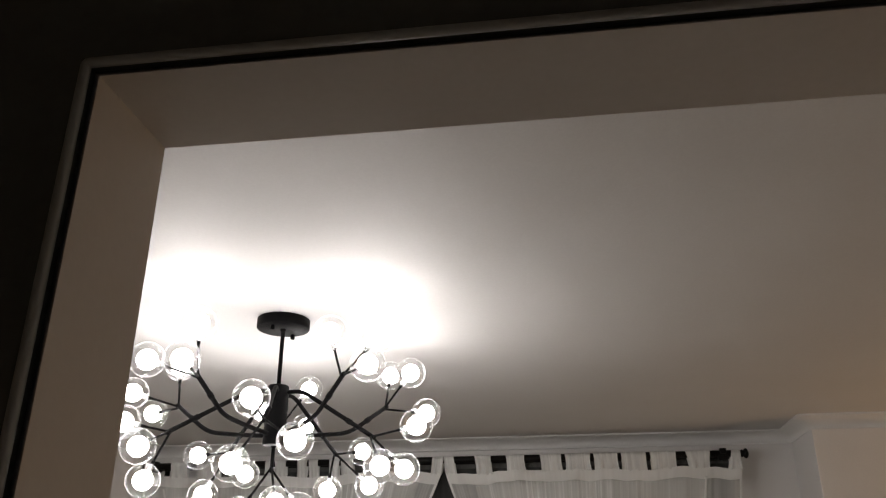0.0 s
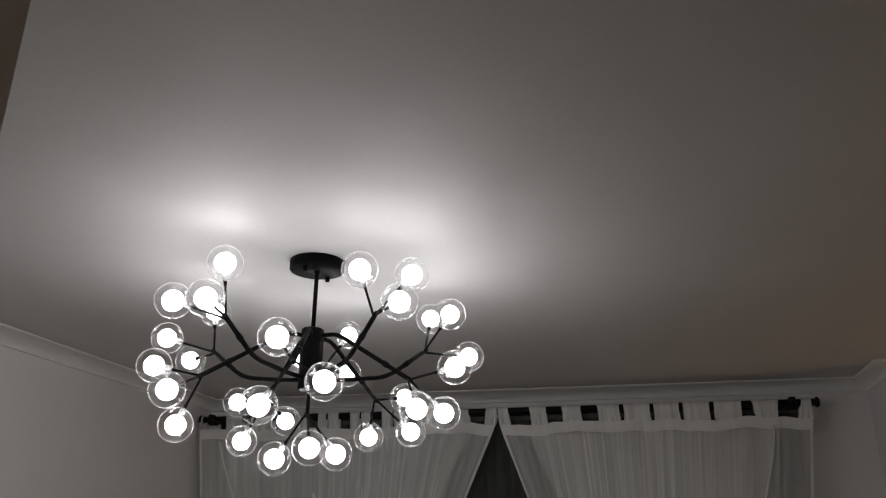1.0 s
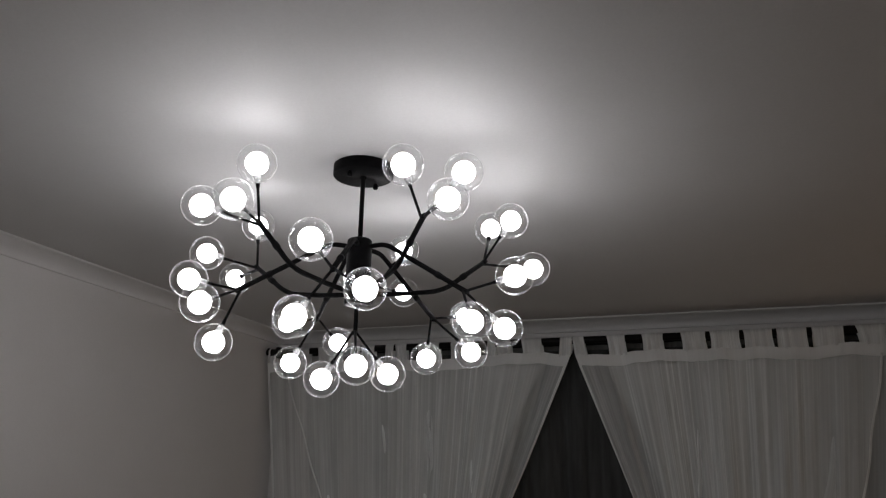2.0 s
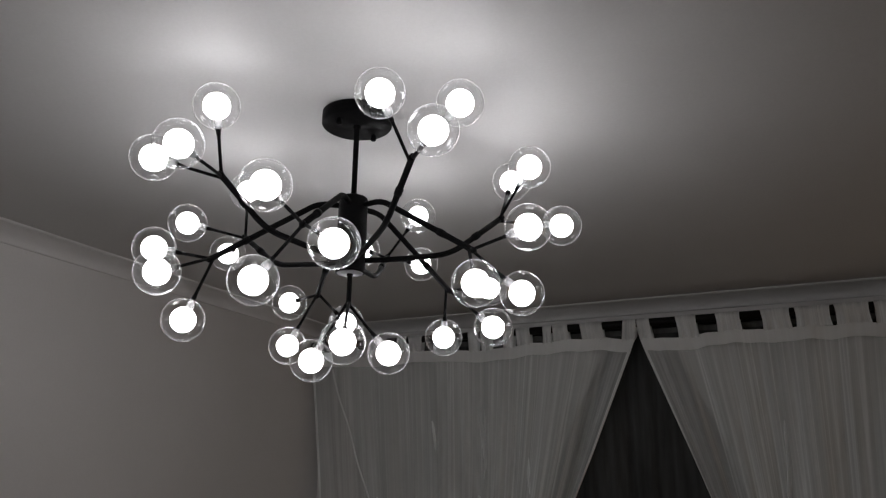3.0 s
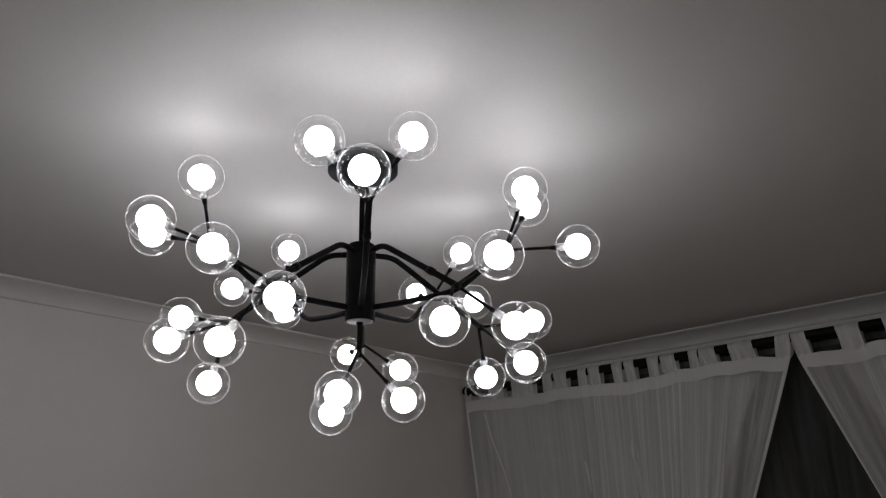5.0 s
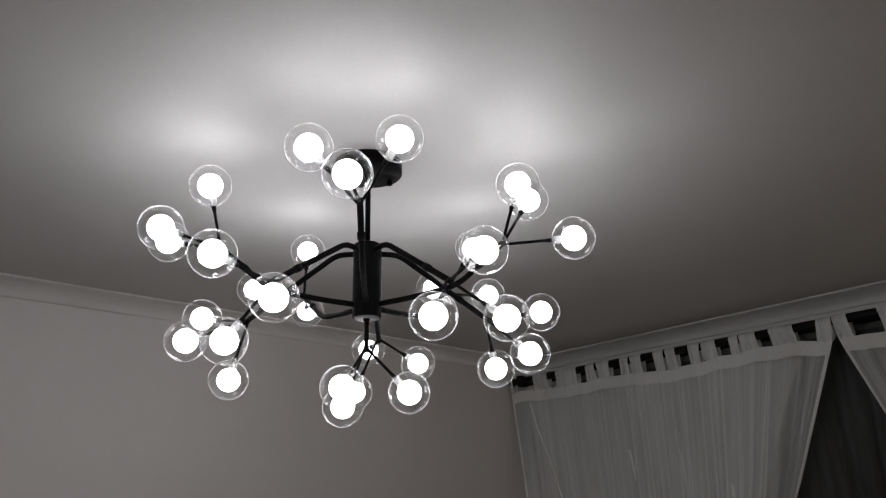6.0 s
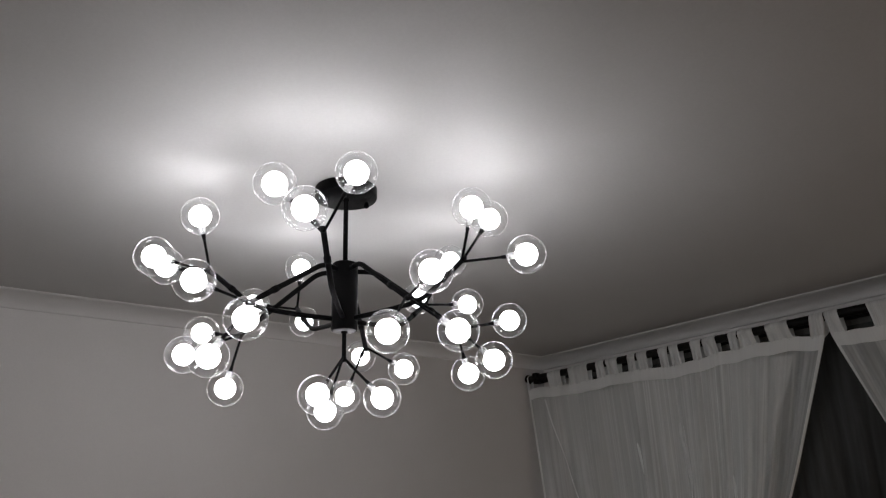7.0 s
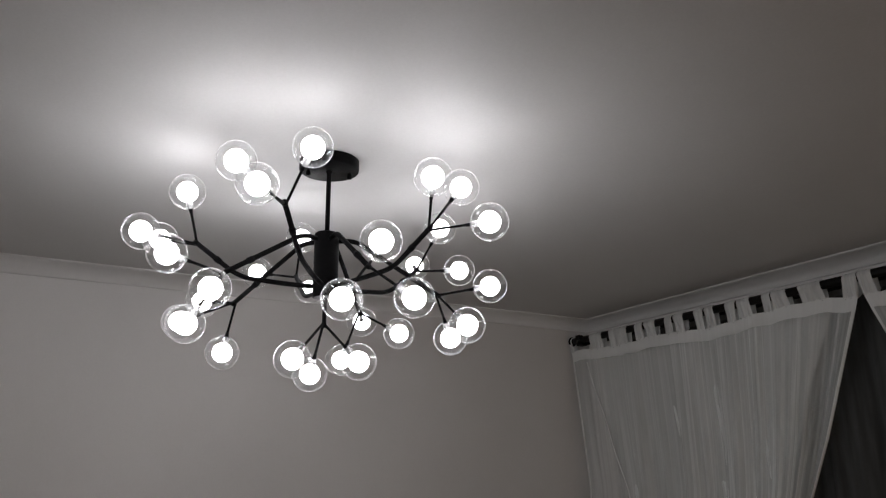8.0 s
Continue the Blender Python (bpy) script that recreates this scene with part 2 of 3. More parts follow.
def extruded(outline, place, near, far):
    """A flat outline of (u, z) pairs given thickness; place(u, z, depth) gives the point."""
    bm = bmesh.new()
    f0 = [bm.verts.new(place(u, z, near)) for u, z in outline]
    f1 = [bm.verts.new(place(u, z, far)) for u, z in outline]
    bm.faces.new(f0)
    bm.faces.new(f1[::-1])
    for k in range(len(outline)):
        m = (k + 1) % len(outline)
        bm.faces.new((f0[k], f1[k], f1[m], f0[m]))
    return bm


# east wall with a doorway to the next room; south wall with the wide opening; hall face round the opening, its shade
# put into a darker colour
structure("wall_east", extruded(wall_with_opening(SOUTH, PIER_Y, 0.7, 1.66, 2.1, CEIL), lambda u, z, d: (d, u, z), EAST, EAST + 0.1), WALL)
skewed = [structure("wall_south", extruded(wall_with_opening(WEST - 0.3, EAST + 0.1, DOOR_L - 0.014, DOOR_R + 0.014, DOOR_H + 0.014, CEIL), lambda u, z, d: (u, d, z), HALL_FACE + 0.012, SOUTH), WALL),
          structure("wall_hall", extruded(wall_with_opening(WEST - 0.3, EAST + 0.1, DOOR_L - 0.0085, DOOR_R + 0.0085, DOOR_H + 0.0085, 2.7), lambda u, z, d: (u, d, z), HALL_FACE, HALL_FACE + 0.006), HALL_SHADED)]

bm = bmesh.new()
add_box(bm, (WEST - 0.2, -5.0, 0), (WEST - 0.1, HALL_FACE, 2.7))
add_box(bm, (EAST + 0.1, -5.0, 0), (EAST + 0.2, HALL_FACE, 2.7))
add_box(bm, (WEST - 0.2, -5.1, 0), (EAST + 0.2, -5.0, 2.7))
structure("wall_hall_outer", bm, WALL)
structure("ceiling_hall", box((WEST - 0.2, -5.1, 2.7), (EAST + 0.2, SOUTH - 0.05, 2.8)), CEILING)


# the wall with the opening stands slightly out of square
SKEW = Matrix.Translation((DOOR_L, SOUTH, 0)) @ pose(0, 0, 0, 0, 0, 0.75) @ Matrix.Translation((-DOOR_L, -SOUTH, 0))
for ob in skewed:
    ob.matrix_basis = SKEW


# lining of the opening: two jambs and a head with a thin lip towards the hall; beyond a narrow groove, a slim bead
def lining(name, body, lip):
    bm = box(*body)
    add_box(bm, *lip)
    ob = tagged(part(name, bm, JAMB, None, "", False), kind="structure")
    ob.matrix_basis = SKEW
    return ob


LIP, BACK = HALL_FACE - 0.0015, HALL_FACE + 0.012
lining("door_jamb_west", ((DOOR_L - 0.014, BACK, 0), (DOOR_L, SOUTH + 0.003, DOOR_H)), ((DOOR_L - 0.001, LIP, 0), (DOOR_L, BACK, DOOR_H)))
lining("door_jamb_east", ((DOOR_R, BACK, 0), (DOOR_R + 0.014, SOUTH + 0.003, DOOR_H)), ((DOOR_R, LIP, 0), (DOOR_R + 0.001, BACK, DOOR_H)))
lining("door_head", ((DOOR_L - 0.014, BACK, DOOR_H), (DOOR_R + 0.014, SOUTH + 0.003, DOOR_H + 0.014)), ((DOOR_L - 0.001, LIP, DOOR_H), (DOOR_R + 0.001, BACK, DOOR_H + 0.001)))
BEAD = 0.0086
bead_path = [(DOOR_L - BEAD, HALL_FACE - 0.005, 0), (DOOR_L - BEAD, HALL_FACE - 0.005, DOOR_H + BEAD), (DOOR_R + BEAD, HALL_FACE - 0.005, DOOR_H + BEAD), (DOOR_R + BEAD, HALL_FACE - 0.005, 0)]
structure("trim", tube(rounded(bead_path, 0.003, 3), 0.0036, 10), TRIM, True).matrix_basis = SKEW


# cove cornice, mitred from run to run
def cornice(name, runs):
    """runs: corners of the wall line, the room on its right; each corner carries the profile out along its bisector."""
    drop, out = 0.062, 0.068
    prof = [(0.0, drop), (0.004, drop), (0.004, drop - 0.007)]
    for k in range(9):
        a = math.pi / 2 * k / 8
        prof.append((0.004 + (out - 0.012) * (1 - math.cos(a)), 0.009 + (drop - 0.018) * (1 - math.sin(a))))
    prof += [(out, 0.008), (out, 0.0)]
    bm = bmesh.new()
    rings = []
    for i, p in enumerate(runs):
        p = Vector(p)
        before = (p - Vector(runs[i - 1])).normalized() if i else (Vector(runs[1]) - p).normalized()
        after = (Vector(runs[i + 1]) - p).normalized() if i + 1 < len(runs) else before
        n0, n1 = Vector((before.y, -before.x)), Vector((after.y, -after.x))
        mid = (n0 + n1) / (1 + n0.dot(n1))
        rings.append([bm.verts.new((p.x + mid.x * o, p.y + mid.y * o, CEIL - d)) for o, d in prof])
    for r0, r1 in zip(rings, rings[1:]):
        for k in range(len(prof) - 1):
            bm.faces.new((r0[k], r0[k + 1], r1[k + 1], r1[k]))
    return structure(name, bm, CORNICE, True)


cornice("trim_cornice", [(WEST, SOUTH), (WEST, NORTH), (PIER_X, NORTH), (PIER_X, PIER_Y), (EAST, PIER_Y), (EAST, SOUTH), (WEST, SOUTH)])


# ---- chandelier ----
chandelier = thing("chandelier", "black metal branching ceiling chandelier with lit clear glass globes", "chandelier")
chandelier.location = (0, 0, 0)

part("canopy", lathe([(0.0, CEIL), (0.0775, CEIL), (0.080, CEIL - 0.002), (0.080, CEIL - 0.028), (0.078, CEIL - 0.031), (0.0, CEIL - 0.031)], 56), BLACK_METAL, chandelier, "round black ceiling canopy")
canopy = chandelier.children[0]
for ang in (78, 256):
    x, y = 0.056 * math.cos(radians(ang)), 0.056 * math.sin(radians(ang))
    part("screw_knob", lathe([(0.0, CEIL - 0.028), (0.0035, CEIL - 0.028), (0.0035, CEIL - 0.033), (0.0065, CEIL - 0.034), (0.0068, CEIL - 0.045), (0.005, CEIL - 0.047), (0.0, CEIL - 0.0475)], 14, (x, y, 0)), BLACK_METAL, canopy)
part("rod", lathe([(0.0, CEIL - 0.027), (0.009, CEIL - 0.027), (0.009, CEIL - 0.036), (0.0062, CEIL - 0.038), (0.0062, 2.40), (0.0, 2.40)], 20), BLACK_METAL, chandelier)
hub = part("hub", lathe([(0.0, 2.407), (0.028, 2.407), (0.0315, 2.404), (0.0325, 2.400), (0.0325, 2.236), (0.0315, 2.2325), (0.029, 2.2325), (0.029, 2.235), (0.0, 2.235)], 40), BLACK_METAL, chandelier, "black cylindrical hub")
part("bottom_cap", lathe([(0.0, 2.2349), (0.0285, 2.2349), (0.0285, 2.2318), (0.0275, 2.231), (0.0, 2.231)], 36), STEEL, hub, "dull grey steel end plate")
part("nut", lathe([(0.0, 2.232), (0.008, 2.232), (0.008, 2.226), (0.0, 2.226)], 6), BLACK_METAL, hub)

GLOBE_R, BULB_R = 0.0458, 0.0267


def shell(radius, wall):
    """A thin blown globe whose mouth turns inwards in a short lip of the wall's thickness, towards -z."""
    prof, n = [], 26
    open_a = math.asin(0.010 / radius)
    for k in range(n + 1):
        a = open_a + (math.pi - open_a) * k / n
        prof.append((radius * math.sin(a), -radius * math.cos(a)))
    low = prof[0][1]
    prof = [(0.0092, low + 2 * wall), (0.0088, low + wall), (0.0092, low + 0.3 * wall)] + prof
    bm = bmesh.new()
    sides = 40
    rings = [[bm.verts.new((r * math.cos(2 * math.pi * k / sides), r * math.sin(2 * math.pi * k / sides), z)) for k in range(sides)] for r, z in prof[:-1]]
    tip = bm.verts.new((0, 0, radius))
    for r0, r1 in zip(rings, rings[1:]):
        for k in range(sides):
            bm.faces.new((r0[k], r0[(k + 1) % sides], r1[(k + 1) % sides], r1[k]))
    for k in range(sides):
        bm.faces.new((rings[-1][k], rings[-1][(k + 1) % sides], tip))
    return bm


GLOBE_MESH = mesh_of("globe", shell(GLOBE_R, 0.0028), GLASS)
bm = bmesh.new()
bmesh.ops.create_uvsphere(bm, u_segments=32, v_segments=20, radius=BULB_R)
BULB_MESH = mesh_of("bulb", bm, FROSTED)
SOCKET_MESH = mesh_of("socket", lathe([(0.0, -GLOBE_R - 0.001), (0.0068, -GLOBE_R - 0.001), (0.0072, -GLOBE_R + 0.006), (0.0085, -GLOBE_R + 0.007), (0.0085, -BULB_R - 0.001), (0.0065, -BULB_R + 0.003), (0.0, -BULB_R + 0.003)], 18), SOCKET)
CAP_MESH = mesh_of("end_cap", lathe([(0.0, -GLOBE_R - 0.012), (0.0036, -GLOBE_R - 0.012), (0.0049, -GLOBE_R - 0.010), (0.0049, -GLOBE_R - 0.0015), (0.0064, -GLOBE_R - 0.0012), (0.0064, -GLOBE_R + 0.001), (0.0, -GLOBE_R + 0.001)], 16), BLACK_METAL)


def add_globe(stem_from, centre):
    c, j = Vector(centre), Vector(stem_from)
    turn = (c - j).to_track_quat("Z", "Y").to_matrix().to_4x4()
    g = part("globe", GLOBE_MESH, GLASS, chandelier, "clear blown glass globe")
    g.matrix_basis = Matrix.Translation(c) @ turn
    part("bulb", BULB_MESH, FROSTED, g, "lit frosted white inner bulb")
    part("socket", SOCKET_MESH, SOCKET, g)
    part("end_cap", CAP_MESH, BLACK_METAL, g)


def add_arm(azimuth, line, globes, thick=0.0064, collar_at=None):
    """A bent tube from the hub in the upright plane at that azimuth, forking into one thin stem for each globe."""
    ca, sa = math.cos(radians(azimuth)), math.sin(radians(azimuth))
    pts = [Vector((r * ca, r * sa, z)) for r, z in line]
    arm = part("arm", tube(rounded(pts, 0.035), thick, 14), BLACK_METAL, chandelier)
    tip = pts[-1]
    back = (pts[-2] - tip).normalized()
    part("collar", tube([tip + back * 0.004, tip - back * 0.001, tip - back * 0.008], [thick, thick * 1.12, 0.0045], 14), BLACK_METAL, arm)
    if collar_at:
        a, b = pts[-2], tip
        m = a.lerp(b, collar_at)
        d = (b - a).normalized()
        part("collar", tube([m - d * 0.008, m - d * 0.007, m + d * 0.007, m + d * 0.008], [thick, thick * 1.3, thick * 1.3, thick], 14), BLACK_METAL, arm)
    for k, g in enumerate(globes):
        g = Vector(g)
        root = tip + back * (0.002 + 0.004 * k)
        way = (g - root).normalized()
        part("stem", tube([root, g - way * (GLOBE_R + 0.006)], 0.0034, 10), BLACK_METAL, arm)
        add_globe(root, g)
    return arm


UPPER = [(0.028, 2.262), (0.10, 2.266), (0.218, 2.280), (0.329, 2.365)]
LOWER = [(0.028, 2.386), (0.075, 2.388), (0.135, 2.350), (0.296, 2.247)]

add_arm(251.1, UPPER, [(-0.104, -0.344, 2.496), (-0.083, -0.451, 2.369), (-0.215, -0.381, 2.392)], collar_at=0.5)
add_arm(321.5, [(0.028, 2.262), (0.10, 2.266), (0.205, 2.285), (0.326, 2.380)], [(0.345, -0.294, 2.380), (0.340, -0.173, 2.489), (0.248, -0.316, 2.462)], collar_at=0.5)
add_arm(26.9, UPPER, [(0.283, 0.243, 2.487), (0.376, 0.110, 2.459), (0.401, 0.249, 2.364)], collar_at=0.5)
add_arm(106.0, UPPER, [(-0.025, 0.357, 2.480), (-0.055, 0.438, 2.371), (-0.196, 0.364, 2.410)], collar_at=0.5)
add_arm(174.0, UPPER, [(-0.346, 0.053, 2.493), (-0.432, -0.052, 2.389), (-0.455, 0.124, 2.363)], collar_at=0.5)

add_arm(285.0, LOWER, [(0.091, -0.417, 2.275), (0.181, -0.336, 2.184), (0.026, -0.350, 2.131)], collar_at=0.55)
add_arm(357.5, LOWER, [(0.426, -0.044, 2.269), (0.371, 0.065, 2.168), (0.338, -0.094, 2.155)], collar_at=0.55)
add_arm(69.0, LOWER, [(0.158, 0.405, 2.276), (0.211, 0.300, 2.153), (0.065, 0.336, 2.145)], collar_at=0.55)
add_arm(138.0, LOWER, [(-0.353, 0.262, 2.253), (-0.211, 0.321, 2.199), (-0.276, 0.164, 2.118)], collar_at=0.55)
add_arm(215.0, LOWER, [(-0.343, -0.231, 2.266), (-0.246, -0.309, 2.185), (-0.291, -0.179, 2.118)], collar_at=0.55)

add_arm(0.0, [(0.0, 2.236), (0.0, 2.20), (0.0, 2.163)], [(0.062, 0.071, 2.065), (0.054, -0.099, 2.062), (-0.088, 0.0, 2.047)], thick=0.0055)


# ---- curtains ----
ROD_Y, ROD_Z, ROD_R = 2.012, 2.486, 0.0172
rod = thing("curtain_rod", "black curtain rod with round finials on wall brackets under the cornice", "curtain rod")
ROD_W, ROD_E = -1.470, 1.672
part("pole", tube([(ROD_W, ROD_Y, ROD_Z), (ROD_E, ROD_Y, ROD_Z)], ROD_R, 18), ROD_BLACK, rod)
for end, s in ((ROD_W, -1), (ROD_E, 1)):
    prof = [(0.0, 0.010), (0.004, 0.019), (0.010, 0.019), (0.014, 0.012), (0.020, 0.021), (0.030, 0.026), (0.040, 0.021), (0.046, 0.009)]
    prof = [(a * 0.78, r) for a, r in prof]
    part("finial", tube([(end + s * a, ROD_Y, ROD_Z) for a, r in prof], [r for a, r in prof], 18), ROD_BLACK, rod)
for x in (-1.425, 1.585):
    bm = tube([(x, NORTH - 0.004, ROD_Z - 0.004), (x, ROD_Y, ROD_Z - 0.016), (x, ROD_Y - 0.016, ROD_Z - 0.008)], 0.0055, 10)
    add_box(bm, (x - 0.022, ROD_Y - 0.012, ROD_Z - 0.030), (x + 0.022, ROD_Y + 0.030, ROD_Z + 0.004), 0.004)
    add_box(bm, (x - 0.014, NORTH - 0.006, ROD_Z - 0.035), (x + 0.014, NORTH, ROD_Z + 0.03))
    add_box(bm, (x - 0.016, ROD_Y - 0.024, ROD_Z - 0.002), (x + 0.016, ROD_Y + 0.006, ROD_Z + ROD_R + 0.008), 0.004)
    part("bracket", bm, ROD_BLACK, rod)

TAB_LOW, SEAM, FOOT = 2.424, 2.376, 0.03


def fold(u, z, seed, depth):
    """How far the cloth stands out at a share u of its width: soft gathers that open out downwards."""
    low = min(1.0, max(0.0, (TAB_LOW - z) / 0.5))
    w = math.sin(u * 34 + seed + 0.5 * math.sin(u * 9 + seed)) * 0.5 + math.sin(u * 71 + 2.1 * seed + 0.4 * z) * 0.28 + math.sin(u * 157 + seed * 3.3) * 0.16
    w += (noise.noise(Vector((u * 22, z * 0.7, seed))) * 0.9)
    return depth * (0.25 + 0.75 * low) * w


def hem_height(u, seed):
    return 0.024 * noise.noise(Vector((u * 5, seed, 0.3))) + 0.009 * noise.noise(Vector((u * 19, seed, 1.3)))


def cloth(outer, inner, z_top, z_low, rows, cols, y, seed, depth, u0=0.0, u1=1.0, wavy_top=True, wavy_low=False, back=0.0):
    """A hanging sheet between two edges; back: how far its inner edge is drawn towards the wall lower down."""
    bm = bmesh.new()
    uvl = bm.loops.layers.uv.new("UVMap")
    grid = []
    for i in range(rows + 1):
        row = []
        for j in range(cols + 1):
            u = u0 + (u1 - u0) * j / cols
            top = z_top + (hem_height(u, seed) if wavy_top else 0)
            low = z_low + (hem_height(u, seed) if wavy_low else 0)
            z = top + (low - top) * (i / rows) ** 1.15
            x = outer(z) + (inner(TAB_LOW) - outer(TAB_LOW)) * u + (inner(z) - outer(z) - inner(TAB_LOW) + outer(TAB_LOW)) * (0.35 * u + 0.65 * u ** 4)
            drawn = back * min(1.0, max(0.0, (TAB_LOW - z) / 0.5)) * u * u
            row.append((bm.verts.new((x, y + fold(u, z, seed, depth) + drawn, z)), u, z))
        grid.append(row)
    for i in range(rows):
        for j in range(cols):
            q = (grid[i][j], grid[i + 1][j], grid[i + 1][j + 1], grid[i][j + 1])
            f = bm.faces.new([v for v, _, _ in q])
            for loop, (_, u, z) in zip(f.loops, q):
                loop[uvl].uv = (u, z)
    return bm


def tab_mesh(foot, head, y_front, low, bound):
    """A loop of cloth from its foot on the header up over the rod, where it is as wide as its head, and down behind it; bound(x, z) keeps it inside the curtain's edge."""
    bm = bmesh.new()
    uvl = bm.loops.layers.uv.new("UVMap")
    r = ROD_R + 0.003
    line = [(y_front, low)]
    line += [(ROD_Y + (y_front - ROD_Y) * (1 - s) - r * s, low + (ROD_Z - low) * s) for s in (0.15, 0.3, 0.45, 0.6, 0.85)]
    line += [(ROD_Y - r * math.cos(a), ROD_Z + r * math.sin(a)) for a in (math.pi * k / 8 for k in range(9))]
    line += [(ROD_Y + r * 0.9, low + (ROD_Z - low) * s) for s in (0.6, 0.2)]
    line += [(y_front + 0.006, low - 0.004)]
    cols = 12
    seed = foot[0] * 40
    rows = []
    for y, z in line:
        lift = (z - low) / (ROD_Z + r - low)
        a, b = foot[0] + (head[0] - foot[0]) * lift, foot[1] + (head[1] - foot[1]) * lift
        waist = 0.035 * (b - a) * math.sin(math.pi * min(1.0, max(0.0, lift))) * (0.6 + 0.4 * math.sin(seed))
        a, b = a + waist, b - waist
        row = []
        for j in range(cols + 1):
            pleat = (0.0065 * math.sin(j * 1.35 + seed) + 0.003 * math.sin(j * 2.9 + 2 * seed)) * max(0.0, 1.0 - 1.35 * lift) + 0.0012 * math.sin(j * 1.7 + seed)
            row.append(bm.verts.new((bound(a + (b - a) * j / cols, z), y + pleat, z + 0.0012 * math.sin(j * 1.9 + seed))))
        rows.append(row)
    for i in range(len(rows) - 1):
        for j in range(cols):
            f = bm.faces.new((rows[i][j], rows[i][j + 1], rows[i + 1][j + 1], rows[i + 1][j]))
            for loop, uv in zip(f.loops, ((j, i), (j + 1, i), (j + 1, i + 1), (j, i + 1))):
                loop[uvl].uv = (5 * (foot[0] + (foot[1] - foot[0]) * uv[0] / cols), 0.02 * uv[1])
    return bm


def sheer_curtain(label, outer, inner, tabs, seed, pleats, flap):
    c = thing("sheer_curtain", label, "curtain", "sheer curtains on the rod")
    y = ROD_Y - 0.004

    def sheet(*shape, **more):
        return cloth(*shape, back=0.046, **more)

    part("panel", sheet(outer, inner, SEAM, FOOT, 46, 300, y, seed, 0.018), SHEER, c)
    part("header", sheet(outer, inner, TAB_LOW, SEAM - 0.006, 6, 300, y - 0.002, seed, 0.018, wavy_low=True), SHEER_DOUBLE, c, "doubled cloth header band")
    step = 1.0 if inner(TAB_LOW) > outer(TAB_LOW) else -1.0

    def back_outer(z):
        return outer(z) + step * (flap[0] + flap[1] * min(0.8, max(0.0, SEAM - z)) + 0.004 * math.sin(z * 19))

    def back_inner(z):
        return inner(z) - step * (0.135 + 0.012 * math.sin(z * 7))

    def bound(x, z):
        return min(x, inner(z)) if step > 0 else max(x, inner(z))

    part("gathered_layer", sheet(back_outer, back_inner, SEAM, FOOT, 40, 220, y + 0.020, seed + 2.6, 0.013), SHEER_GATHERED, c)
    part("side_hem", sheet(back_outer, back_inner, SEAM, FOOT, 40, 3, y - 0.012, seed + 2.6, 0.013, 0.0, 0.009), SHEER_GATHERED, c)
    for a, b in ((0.0, 0.008), (0.991, 1.0)):
        part("side_hem", sheet(outer, inner, SEAM, FOOT, 46, 3, y - 0.004, seed, 0.018, a, b), SHEER_DOUBLE, c)
    for at, wide in pleats:
        part("pleat", sheet(outer, inner, SEAM - 0.009, FOOT, 46, 3, y - 0.007, seed, 0.018, at, at + wide), SHEER, c)
    for foot, head in tabs:
        u = min(1, max(0, (0.5 * (foot[0] + foot[1]) - outer(TAB_LOW)) / (inner(TAB_LOW) - outer(TAB_LOW))))
        low = TAB_LOW - 0.004 + hem_height(u, seed)
        part("tab", tab_mesh(foot, head, y - 0.002 + fold(u, TAB_LOW, seed, 0.018), low, bound), SHEER_TAB, c)
    return c


def parting(z):
    """How far the two curtains have drawn apart at that height, below the point between two tabs where they meet."""
    return 0.018 * math.log(1 + math.exp(min(60.0, (2.435 - z) / 0.018)))


def west_outer(z):
    return -1.496 + 0.095 * min(1.0, max(0.0, (2.43 - z) / 0.7))


def west_inner(z):
    d = parting(z)
    return 0.178 - (0.455 * d if d < 1.4 else 0.637 - 0.10 * (d - 1.4))


def east_outer(z):
    return 1.668 - 0.09 * min(1.0, max(0.0, (2.43 - z) / 0.7))


def east_inner(z):
    d = parting(z)
    return 0.180 + (0.37 * d if d < 1.4 else 0.518 - 0.10 * (d - 1.4))


def leaning(tabs):
    """Tabs as (foot, head) spans from a foot's two ends and how far the head leans."""
    return [((a, b), (a + lean, b + lean)) for a, b, lean in tabs]


WEST_TABS = leaning([(-1.335, -1.236, 0.002), (-1.187, -1.050, 0.003), (-0.995, -0.942, 0.004), (-0.928, -0.852, -0.003), (-0.795, -0.750, 0.004), (-0.736, -0.672, -0.003),
                     (-0.615, -0.560, 0.003), (-0.546, -0.495, -0.004), (-0.440, -0.382, 0.004), (-0.369, -0.302, -0.003), (-0.246, -0.203, 0.003), (-0.192, -0.122, -0.006), (-0.064, 0.036, -0.008)])
WEST_TABS += [((-1.496, -1.474), (-1.490, -1.474)), ((0.112, 0.178), (0.122, 0.180))]
EAST_TABS = leaning([(0.350, 0.436, -0.010), (0.508, 0.606, -0.006), (0.685, 0.795, -0.008), (0.808, 0.938, -0.004), (0.953, 1.076, -0.006), (1.090, 1.214, -0.004), (1.232, 1.358, -0.002)])
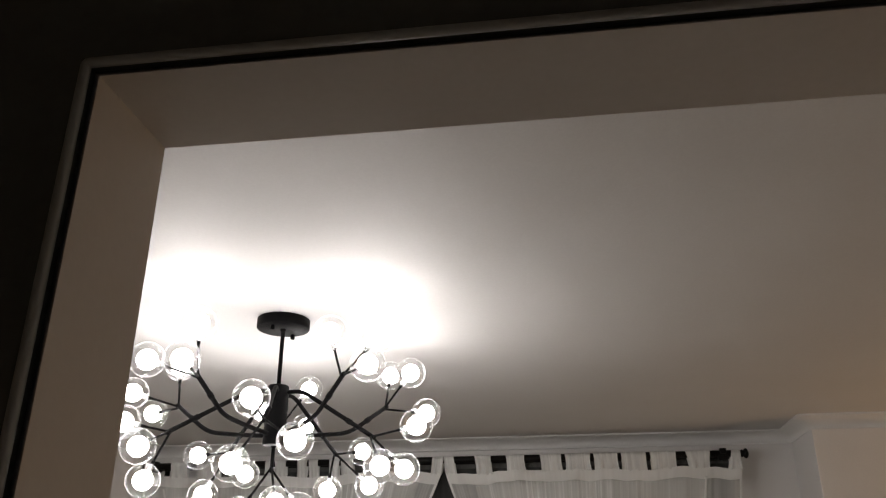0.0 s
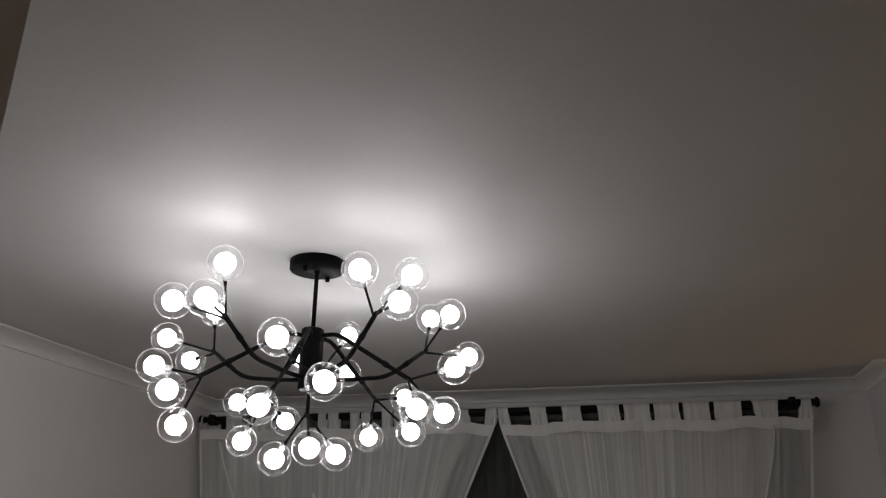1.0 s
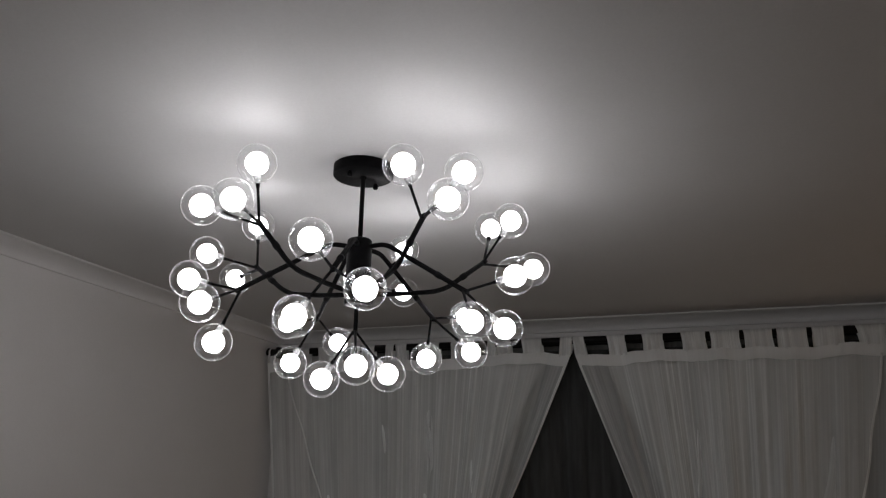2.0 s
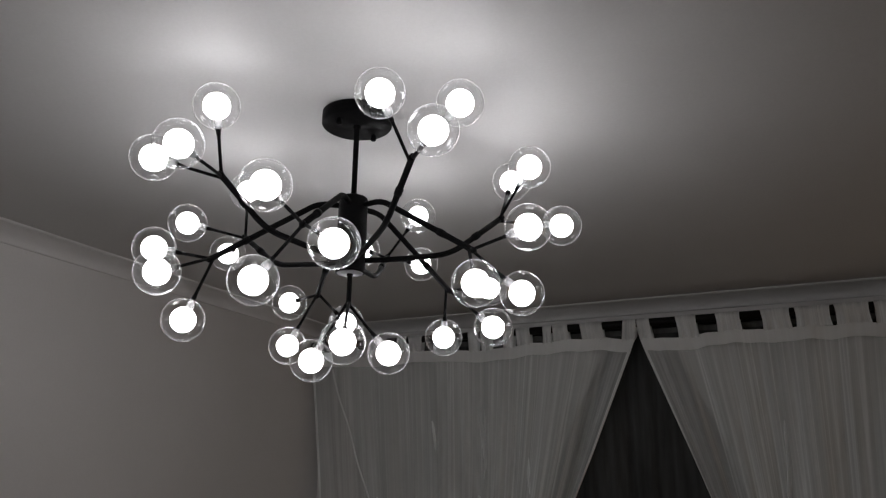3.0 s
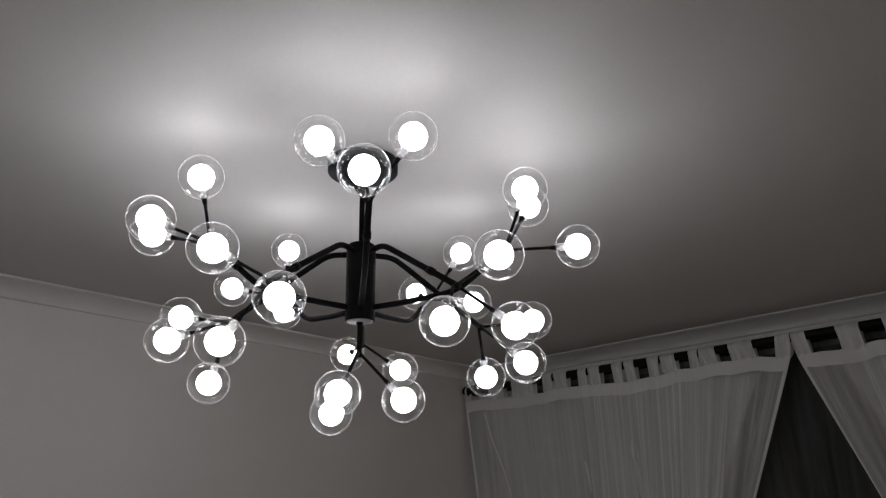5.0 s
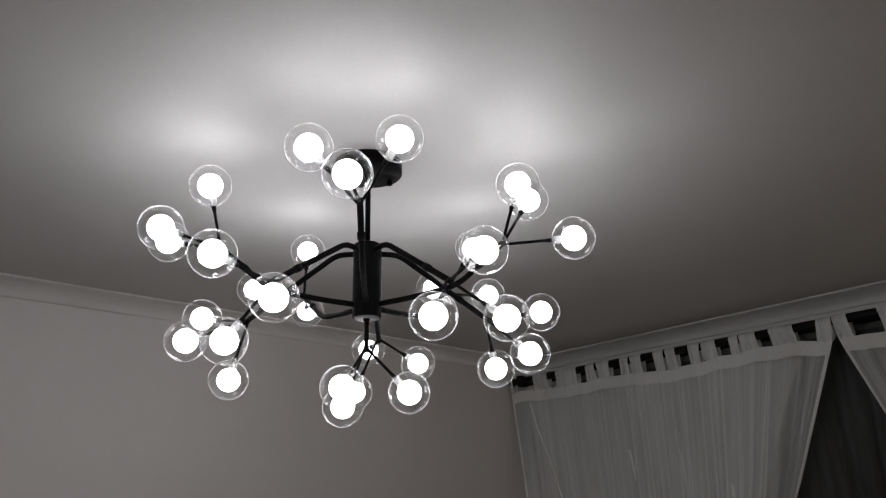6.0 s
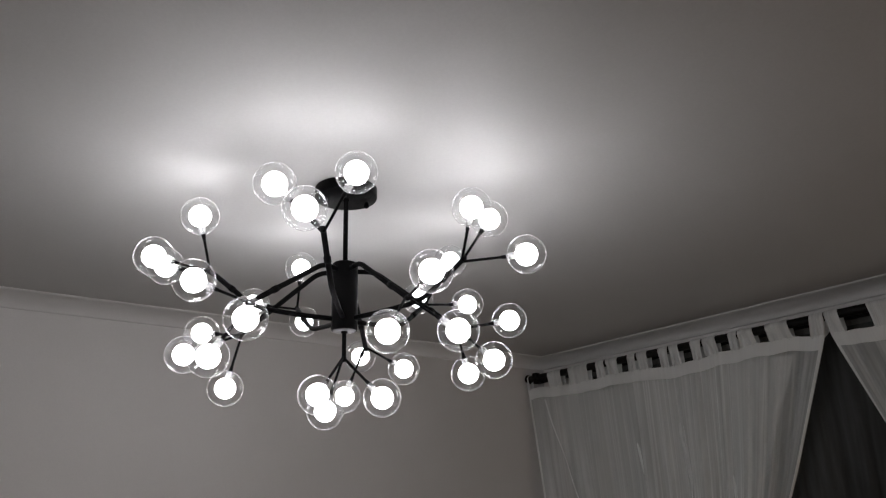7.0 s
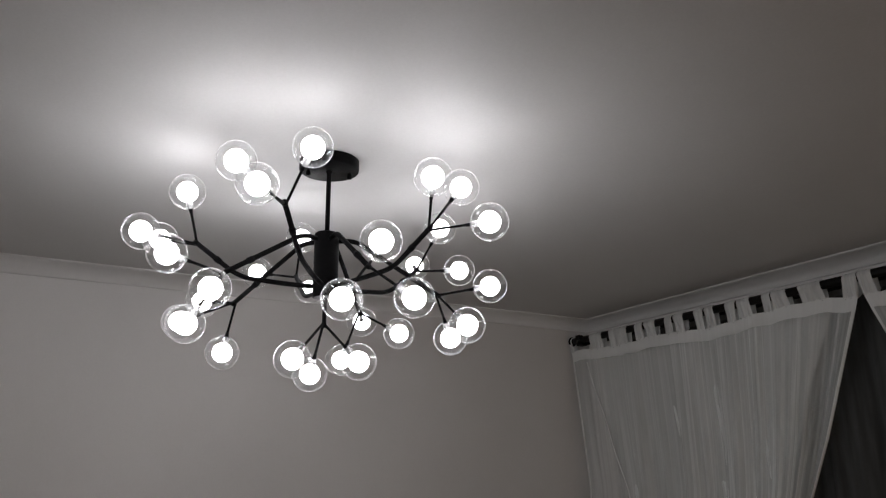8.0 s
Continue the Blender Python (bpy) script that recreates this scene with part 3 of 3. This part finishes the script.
EAST_TABS += [((0.180, 0.250), (0.179, 0.232)), ((1.420, 1.516), (1.400, 1.524)), ((1.604, 1.668), (1.626, 1.668))]
# folds laid over on themselves, as (share of the width, width): more of them towards the open edge
WEST_PLEATS = [(0.045, 0.006), (0.36, 0.004), (0.43, 0.006), (0.52, 0.004), (0.57, 0.008), (0.645, 0.005), (0.70, 0.009), (0.745, 0.004), (0.80, 0.007), (0.85, 0.005), (0.885, 0.008), (0.925, 0.006), (0.957, 0.009)]
EAST_PLEATS = [(0.10, 0.006), (0.20, 0.008), (0.28, 0.005), (0.34, 0.009), (0.425, 0.013), (0.50, 0.006), (0.565, 0.012), (0.61, 0.005), (0.67, 0.007), (0.74, 0.005), (0.80, 0.008), (0.845, 0.005), (0.885, 0.007), (0.92, 0.005), (0.955, 0.008)]
sheer_curtain("white crinkled sheer tab-top curtain beside the corner, swept aside", west_outer, west_inner, WEST_TABS, 1.7, WEST_PLEATS, (0.115, 0.26))
sheer_curtain("white crinkled sheer tab-top curtain swept open towards the pier", east_outer, east_inner, EAST_TABS, 4.1, EAST_PLEATS, (0.16, 0.11))


def dark_curtain(x0, x1, seed):
    c = thing("dark_curtain", "dark grey heavy curtain in deep folds behind the sheers", "curtain", "dark curtains behind the sheers")
    part("panel", cloth(lambda z: x0, lambda z: x1, 2.478, FOOT, 30, 190, ROD_Y + 0.092, seed, 0.018, wavy_top=False), DARK_CLOTH, c)
    part("heading_tape", cloth(lambda z: x0, lambda z: x1, 2.480, 2.452, 3, 190, ROD_Y + 0.088, seed, 0.018, wavy_top=True), HEADING, c, "grey gathered heading tape")
    return c


dark_curtain(-1.14, 0.215, 2.2)
dark_curtain(0.205, 1.625, 5.9)
track = thing("curtain_track", "slim dark curtain track carrying the heavy curtains", "curtain track")
part("rail", box((-1.485, ROD_Y + 0.084, 2.476), (1.68, ROD_Y + 0.110, 2.492), 0.003), ROD_BLACK, track)
for x in (-1.2, 0.2, 1.45):
    part("bracket", box((x - 0.012, ROD_Y + 0.100, 2.480), (x + 0.012, NORTH, 2.488)), ROD_BLACK, track)
